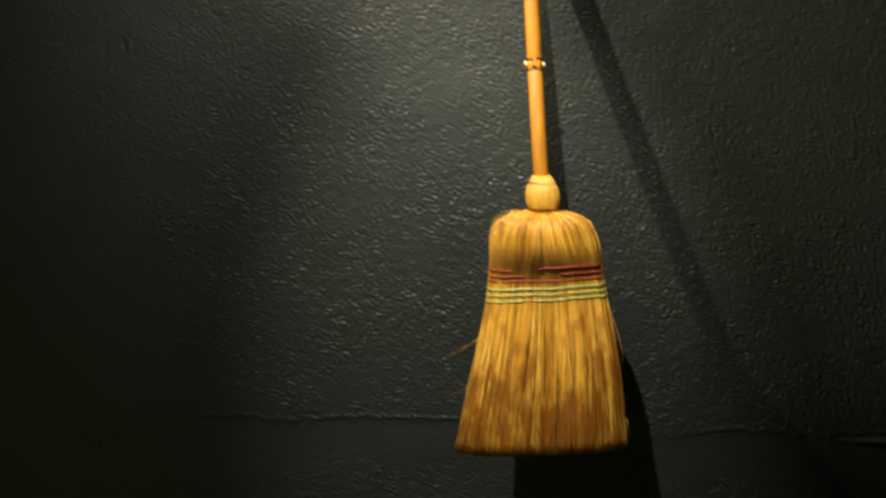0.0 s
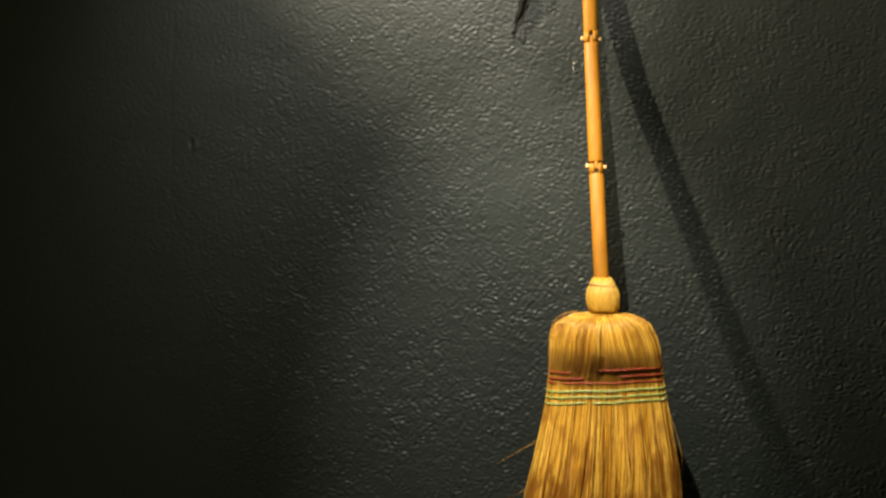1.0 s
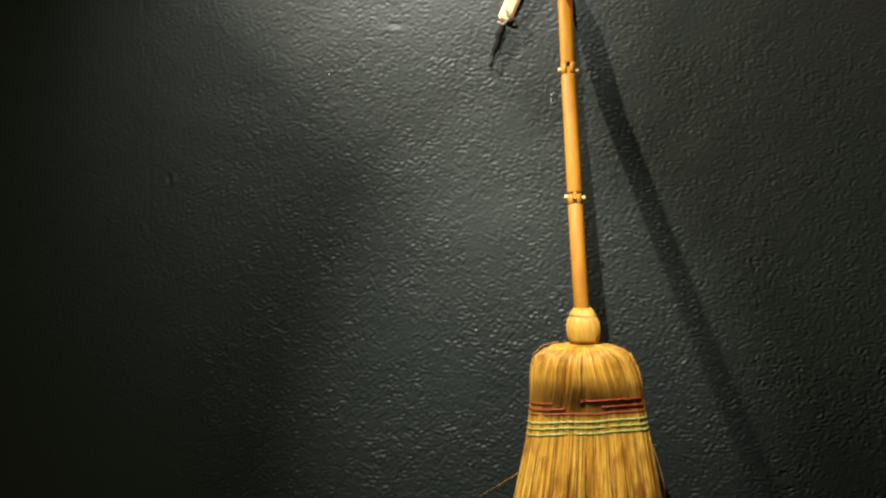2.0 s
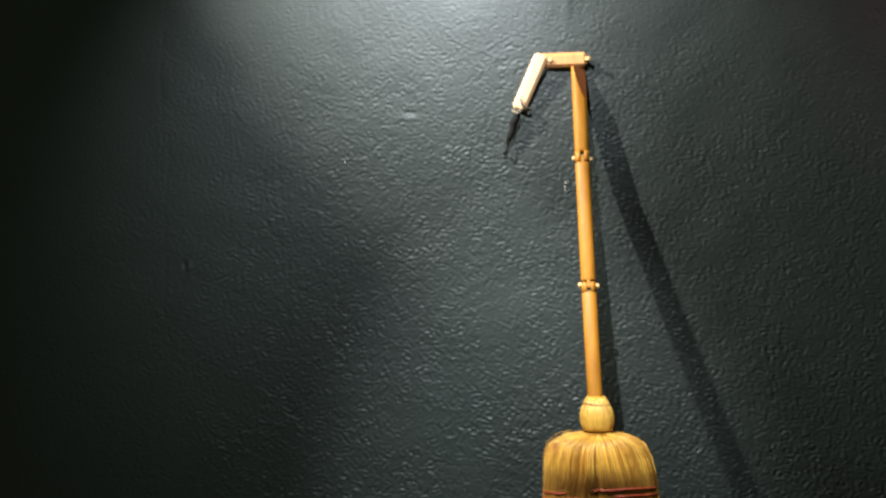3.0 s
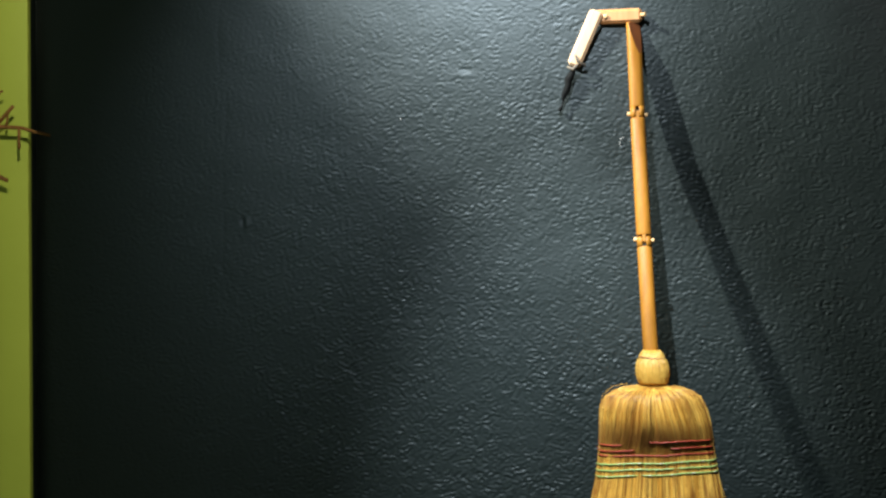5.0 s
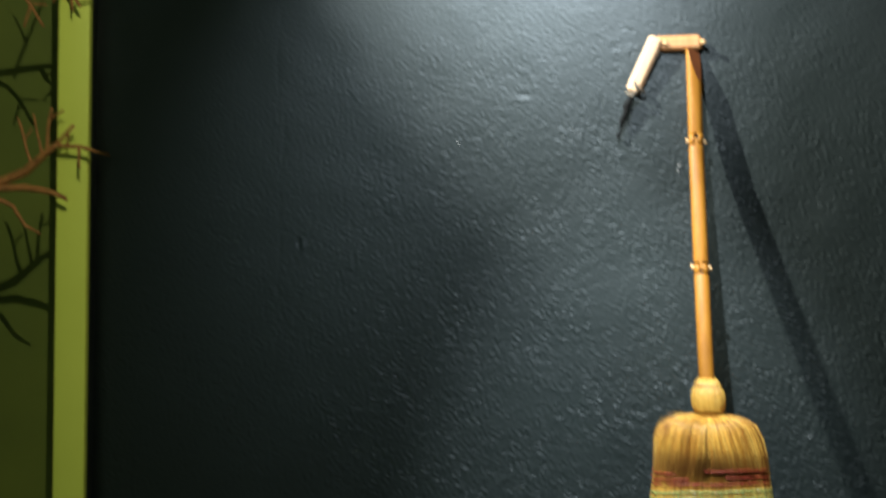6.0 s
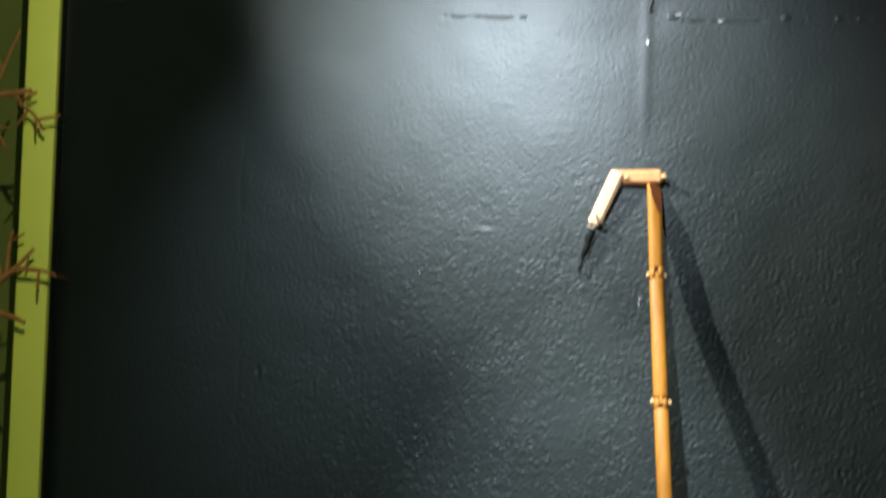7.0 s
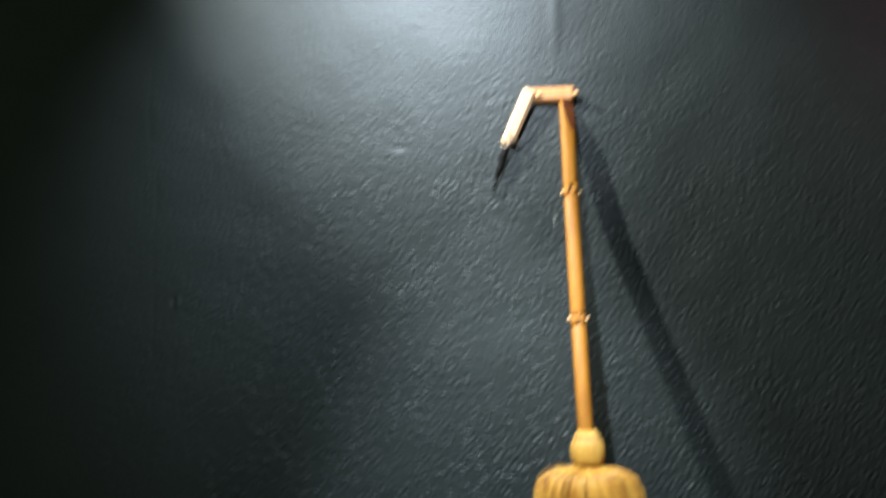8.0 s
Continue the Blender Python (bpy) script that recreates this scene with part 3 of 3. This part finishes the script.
def straws(count, k_range, front, spread=1.0, thin=1.0, wild=0.007):
    steps = 22
    s = np.linspace(0, 1, steps)[None] ** 0.85
    end = 1.0 + rng.normal(0, 0.0022, (count, 1)) - (rng.random((count, 1)) < 0.06) * rng.random((count, 1)) * 0.08
    s = np.clip(s * end, 0, 1.010)
    u0 = spread * np.sin(np.pi / 2 * rng.uniform(-1, 1, (count, 1))) * 0.55 + 0.45 * spread * rng.uniform(-1, 1, (count, 1))
    drift = rng.normal(0, 0.030, (count, 1)) * np.clip(s - 0.42, 0, 1) + rng.normal(0, 0.012, (count, 1)) * np.sin(3.2 * s + rng.uniform(0, 6, (count, 1)))
    clump = np.round(u0 * 17) / 17
    drift = drift + (clump - u0) * 0.35 * np.clip(s - 0.40, 0, 1) + 0.02 * np.sin(clump * 40) * np.clip(s - 0.45, 0, 1)
    u = np.clip(u0 + drift, -1.03, 1.03)
    u = np.sign(u) * np.abs(u) ** np.interp(s, [0, 0.10, 0.36], [1.8, 1.6, 1.0])
    k = rng.uniform(*k_range, (count, 1)) + rng.normal(0, 0.05, (count, 1)) * np.clip(s - 0.45, 0, 1)
    p = head_point(s, np.clip(u, -1, 1), k, front)
    over = np.clip(s - 1, 0, 1)
    p[..., 2] -= over * 0.45
    loose = np.clip(s - 0.5, 0, 1) ** 1.4
    p[..., 0] += loose * rng.normal(0, wild, (count, 1)) + 0.0030 * loose * np.sin(18 * s + rng.uniform(0, 6, (count, 1))) + 0.0016 * loose * np.sin(43 * s + rng.uniform(0, 6, (count, 1)))
    p[..., 1] += loose * rng.normal(0, 0.004, (count, 1))
    r = thin * (0.0005 + 0.0010 * rng.random((count, 1)) ** 1.6) * np.interp(s, [0, 0.15, 0.42, 0.6, 0.9, 1.03], [0.42, 0.50, 0.62, 0.95, 0.9, 0.75])
    return p, r


layers = [straws(260, (1.03, 1.09), 1, 0.96, 0.5, 0.020), straws(700, (0.985, 1.05), 1), straws(1500, (1.0, 1.045), 1, 1.0, 0.42), straws(800, (0.91, 0.985), 1), straws(300, (0.75, 0.91), 1), straws(400, (0.9, 1.03), -1)]
strand_mesh("bristles", np.concatenate([p for p, _ in layers]), np.concatenate([r for _, r in layers]), straw, broom, "golden straw bristles, frayed and darker at the hem")

# packed core under the outer straws
bm = bmesh.new()
loops = []
for s in np.linspace(0, 1.0, 30):
    u = np.cos(np.linspace(0, math.pi, 25))
    f = head_point(np.full(25, s), u, 0.955, 1)
    g = head_point(np.full(25, s), u, 0.93, -1)
    loops.append([Vector(q) - BASE for q in np.concatenate([f, g[-2:0:-1]])])
rings(bm, loops)
part("bristle_core", bm, dark_straw, broom, "dense brown inner straw")

# knot of straw round the handle
KNOT = np.array([(1.2850, 0.0138), (1.2805, 0.0176), (1.2755, 0.0210), (1.2728, 0.0209), (1.2690, 0.0236), (1.2620, 0.0266), (1.2535, 0.0280), (1.2440, 0.0278), (1.2350, 0.0258), (1.2290, 0.0225)])
count, zz = 460, np.linspace(1.2850, 1.2290, 14)
ang = rng.uniform(0, 2 * np.pi, (count, 1)) + rng.normal(0, 0.25, (count, 1)) * np.linspace(0, 1, 14)[None]
rad = np.interp(-zz, -KNOT[:, 0], KNOT[:, 1])[None] * rng.uniform(0.97, 1.008, (count, 1))
knot_paths = np.stack([0.1865 + (1.2819 - zz)[None] * 0.055 + rad * np.cos(ang), -0.1580 - (1.2819 - zz)[None] * 0.17 + rad * np.sin(ang), np.repeat(zz[None], count, 0)], -1)
strand_mesh("straw_collar", knot_paths, np.repeat(rng.uniform(0.0003, 0.0008, (count, 1)), 14, 1), collar_straw, broom, "bulbous pale straw collar bound at the neck")
bm = bmesh.new()
rings(bm, [[Vector((0.1865 + (1.2819 - z) * 0.055 + 0.97 * r * math.cos(a), -0.1580 - (1.2819 - z) * 0.17 + 0.97 * r * math.sin(a), z)) - BASE for a in np.linspace(0, 2 * math.pi, 24, endpoint=False)] for z, r in KNOT])
part("collar_core", bm, collar_straw, broom)


def band_ring(name, z, radius, thick, mat, label):
    bm = bmesh.new()
    a = np.linspace(0, 2 * math.pi, 33)
    tube(bm, [Vector((0.1865 + (1.2819 - z) * 0.055 + radius * math.cos(t), -0.1580 - (1.2819 - z) * 0.17 + radius * math.sin(t), z + 0.0012 * math.sin(2 * t))) - BASE for t in a], thick, 6)
    return part(name, bm, mat, broom, label)


band_ring("tie", 1.2728, 0.0215, 0.0013, tie_cord, "brown cord tied round the collar")


def height_to_s(z):
    return float(np.interp(-z, -HEAD[:, 0], ARC))


def stitch_row(name, z, spans, mat, label, thick=0.0014, lift=1.13):
    """Thread sewn across the front in spans of u, and one plain run across the back."""
    bm = bmesh.new()
    s = height_to_s(z)
    for u0, u1, drop in spans:
        n = max(6, int((u1 - u0) * 24))
        u = np.linspace(u0, u1, n)
        s_u = s + drop * 0.0016 + 0.0018 * np.sin(7 * u + 1.1) + 0.0005 * np.sin(31 * u + z * 700)
        k = lift + 0.012 * np.sin(40 * u)
        k[0], k[-1] = 1.0, 1.0
        tube(bm, [Vector(q) - BASE for q in head_point(s_u, u, k, 1)], thick, 6)
    u = np.linspace(-1, 1, 24)
    tube(bm, [Vector(q) - BASE for q in head_point(np.full(24, s), u, 1.06, -1)], thick, 5)
    return part(name, bm, mat, broom, label)


for z, spans in ((1.1385, [(-1.0, -0.58, 5.0), (-0.16, 0.95, -2.0)]), (1.1281, [(-1.0, -0.36, 4.0), (0.20, 0.97, 0.0)]), (1.1180, [(-1.0, -0.80, 0.0), (-0.76, 0.98, 1.0)])):
    stitch_row("stitching", z, spans, red_thread, "faded red stitching thread", 0.0012, 1.095)
for z, spans in ((1.1044, [(-1.0, 1.0, 0.0)]), (1.0948, [(-1.0, 0.30, 0.0), (0.34, 1.0, 1.0)]), (1.0852, [(-1.0, -0.30, 0.0), (-0.26, 1.0, 0.0)])):
    stitch_row("stitching", z, spans, green_thread, "pale green stitching thread", 0.0016, 1.095)
for j, u in enumerate(np.linspace(-0.90, 0.93, 22)):
    # short crossing stitches in green, and whitish dashes that paint glints on the threads
    bm = bmesh.new()
    z0 = (1.1044, 1.0948, 1.0852)[(j * 2 + j // 4) % 3]
    across = j % 2
    reach = 0.016 + 0.012 * ((j * 7) % 5) / 4
    spots = [(u - reach, z0), (u, z0 + 0.0003), (u + reach, z0)] if across else [(u, z0 + 0.0016), (u + 0.006, z0 - 0.0020), (u + 0.004, z0 - 0.0062)]
    tube(bm, [Vector(head_point(np.array(height_to_s(z) + 0.0018 * math.sin(7 * v + 1.1)), np.array(v), 1.155, 1)) - BASE for v, z in spots], [0.0006, 0.0012, 0.0007] if across else [0.0008, 0.0010, 0.0007], 5)
    part("stitch_or_glint", bm, glint_thread if across else green_thread, broom)


def stray(points, r=0.0005):
    bm = bmesh.new()
    tube(bm, [Vector(p) - BASE for p in points], [r * 1.4] + [r] * (len(points) - 2) + [r * 0.6], 5)
    return part("stray_straw", bm, straw, broom, "single straw sticking out of the head")


stray([(0.0960, -0.2113, 1.0265), (0.0700, -0.2117, 1.0090), (0.0440, -0.2113, 0.9930), (0.0120, -0.2101, 0.9735)], 0.00032)
stray([(0.0700, -0.2210, 0.9400), (0.0500, -0.2205, 0.9270), (0.0260, -0.2189, 0.9150)], 0.00028)
stray([(0.2933, -0.2068, 1.0792), (0.3024, -0.2088, 1.0601), (0.3153, -0.2117, 1.0219), (0.3215, -0.2140, 0.9951), (0.3223, -0.2168, 0.9606)])
stray([(0.1463, -0.1763, 1.2302), (0.1214, -0.1765, 1.2252), (0.1054, -0.1781, 1.2113), (0.0996, -0.1814, 1.1871), (0.0988, -0.1860, 1.1564), (0.0991, -0.1903, 1.1287)], 0.0004)
stray([(0.1521, -0.2095, 1.2259), (0.1220, -0.2037, 1.2218), (0.1078, -0.1974, 1.2079), (0.1017, -0.1955, 1.1861)], 0.0004)
stray([(0.3292, -0.2335, 0.8864), (0.3321, -0.2353, 0.8696), (0.3371, -0.2368, 0.8597)], 0.0005)

# ---- small marks on the wall ----


def chip(x, z, pieces, label):
    """Flakes where the paint has come off."""
    bm = bmesh.new()
    for dx, dz, w, h, turn in pieces:
        loop = [(math.cos(a) * w * (1 + 0.25 * math.sin(3 * a + dx * 900)), math.sin(a) * h * (1 + 0.2 * math.cos(2 * a + dz * 700))) for a in np.linspace(0, 2 * math.pi, 9, endpoint=False)]
        c, s = math.cos(turn), math.sin(turn)
        rings(bm, [[Vector((dx + c * u - s * v, y, dz + s * u + c * v)) for u, v in loop] for y in (0.001, -0.0026)])
    ob = part("paint_chip", bm, white_chip, None, "", False)
    ob.location = (x, -0.0005, z)
    return tagged(ob, label, "paint chip")


chip(0.1365, 1.642, [(0.0, 0.001, 0.0018, 0.0012, 0.3), (-0.001, -0.008, 0.0004, 0.005, 0.15), (0.004, 0.004, 0.0008, 0.0007, 0)], "small bare plaster chip in the black wall paint")
chip(0.2660, 2.138, [(0, 0, 0.0055, 0.0016, 0.1)], "thin bare plaster chip under the wall boards")
chip(0.1935, 2.149, [(0, 0, 0.0050, 0.0013, 0.25), (-0.006, -0.002, 0.002, 0.001, 0)], "thin bare plaster chip under the wall boards")
chip(0.1390, 2.098, [(0, 0, 0.0026, 0.0060, 0.0)], "pale upright smear on the black wall")
chip(-0.2539, 1.678, [(0, 0, 0.0007, 0.0022, 0.5)], "tiny bare scratch in the black wall paint")

bm = bmesh.new()
tube(bm, [(0.1530, -0.0125, 2.197), (0.1520, -0.0125, 2.189), (0.1475, -0.0065, 2.180), (0.1425, -0.0040, 2.164), (0.1400, -0.0038, 2.157), (0.1425, -0.0045, 2.1535), (0.1460, -0.0055, 2.1565)], [0.0020, 0.0022, 0.0024, 0.0024, 0.0022, 0.0020, 0.0015], 8)
tagged(part("wire_hook", bm, black_gap), "bent black wire hook on the wall batten", "hook")

bm = bmesh.new()
box(bm, (-0.852, -0.0022, 2.164), (-0.812, -0.0002, 2.215), 0.0004)
tagged(part("paper_label", bm, paper, None, "", False), "small yellowed paper label stuck on the black wall", "label")

# ---- bare branch in the niche ----
TREE = Vector((-1.36, -0.08, 0.0))
tree = new("bare_branch")
tree.location = TREE
tagged(tree, "dry bare branch with short forked twigs in the green niche", "branch")


def limb(name, points, r0, r1, parent=None):
    """A knotty tapering twig through points (x, distance from the wall, z)."""
    bm = bmesh.new()
    pts = [Vector((x, -p, z)) - TREE for x, p, z in points]
    fine, radii = [], []
    n = 4
    for a, b in zip(pts, pts[1:]):
        for k in range(n):
            fine.append(a.lerp(b, k / n))
    fine.append(pts[-1])
    for k, q in enumerate(fine):
        s = k / (len(fine) - 1)
        wob = 0.0013 * noise.noise(q * 40)
        q += Vector((wob, 0.001 * noise.noise(q * 33 + Vector((5, 0, 0))), wob * 0.8)) * (0 < k < len(fine) - 1)
        radii.append(0.78 * (r0 + (r1 - r0) * s) * (1 + 0.22 * noise.noise(q * 90)))
    tube(bm, fine, radii, 7)
    return part(name, bm, bark, parent or tree)


limb("trunk", [(-1.36, 0.08, 0.0), (-1.33, 0.06, 0.6), (-1.38, 0.07, 1.2), (-1.35, 0.08, 1.8), (-1.37, 0.06, 2.5)], 0.035, 0.018)
limb("limb", [(-1.3733, 0.070, 1.4199), (-1.1839, 0.090, 1.5463), (-1.0252, 0.077, 1.6139), (-0.9811, 0.081, 1.6523), (-0.9641, 0.081, 1.6639)], 0.016, 0.0055)
limb("twig", [(-0.9681, 0.081, 1.6608), (-0.9233, 0.082, 1.6595), (-0.8675, 0.084, 1.6456)], 0.0050, 0.0032)
limb("twig", [(-0.9713, 0.081, 1.6587), (-0.9334, 0.086, 1.6975)], 0.0048, 0.0040)
limb("twig", [(-0.9847, 0.081, 1.6505), (-0.9824, 0.079, 1.6955), (-0.9753, 0.081, 1.7288)], 0.0045, 0.0034)
limb("twig", [(-0.9778, 0.080, 1.7101), (-0.9530, 0.084, 1.7246)], 0.0032, 0.0026)
limb("twig", [(-0.9471, 0.082, 1.6611), (-0.9434, 0.083, 1.6870)], 0.0030, 0.0022)
limb("twig", [(-0.9237, 0.083, 1.6591), (-0.9226, 0.086, 1.6212)], 0.0032, 0.0030)
limb("twig", [(-0.9942, 0.078, 1.6460), (-1.0029, 0.077, 1.6798), (-1.0110, 0.077, 1.7177)], 0.0036, 0.0022)
limb("limb", [(-1.3733, 0.070, 1.5006), (-1.1648, 0.100, 1.5799), (-1.0251, 0.077, 1.5854), (-0.9733, 0.081, 1.5779), (-0.9457, 0.082, 1.5661)], 0.013, 0.0045)
limb("twig", [(-1.0138, 0.078, 1.6265), (-1.0250, 0.073, 1.6587), (-1.0352, 0.072, 1.6938), (-1.0418, 0.073, 1.7100)], 0.0042, 0.0028)
limb("twig", [(-1.0290, 0.073, 1.6689), (-1.0147, 0.073, 1.6924)], 0.0028, 0.0022)
limb("twig", [(-1.1044, 0.087, 1.5767), (-1.0483, 0.070, 1.5521), (-1.0271, 0.067, 1.5167), (-0.9991, 0.070, 1.5033)], 0.0060, 0.0032)
limb("limb", [(-1.3681, 0.080, 1.8618), (-1.1812, 0.080, 1.9477), (-1.0527, 0.080, 1.9658), (-0.9525, 0.081, 1.9806)], 0.013, 0.0052)
limb("twig", [(-0.9761, 0.081, 1.9596), (-0.9417, 0.084, 1.9770)], 0.0042, 0.0034)
limb("twig", [(-0.9828, 0.079, 1.9754), (-0.9710, 0.081, 1.9544), (-0.9511, 0.081, 1.9423), (-0.9376, 0.082, 1.9271), (-0.9248, 0.084, 1.9083)], 0.0046, 0.0036)
limb("twig", [(-0.9396, 0.082, 1.9278), (-0.8973, 0.084, 1.9363)], 0.0036, 0.0026)
limb("twig", [(-0.9555, 0.081, 1.9472), (-0.9781, 0.077, 1.9176)], 0.0036, 0.0028)
limb("twig", [(-0.9424, 0.082, 1.9312), (-0.9401, 0.081, 1.9009)], 0.0032, 0.0026)
limb("twig", [(-1.0841, 0.082, 1.9613), (-1.0417, 0.069, 1.9385), (-1.0240, 0.067, 1.9136), (-0.9968, 0.070, 1.8745)], 0.0050, 0.0032)
limb("twig", [(-1.0227, 0.067, 1.9099), (-1.0329, 0.071, 1.8739)], 0.0036, 0.0026)
limb("twig", [(-1.0257, 0.067, 1.9159), (-0.9927, 0.065, 1.9139)], 0.0030, 0.0020)
limb("twig", [(-1.0312, 0.074, 1.9549), (-1.0221, 0.077, 1.9817), (-0.9956, 0.081, 2.0471), (-0.9783, 0.081, 2.0884)], 0.0042, 0.0028)
limb("twig", [(-1.0075, 0.079, 2.0145), (-1.0297, 0.081, 2.0626)], 0.0030, 0.0020)
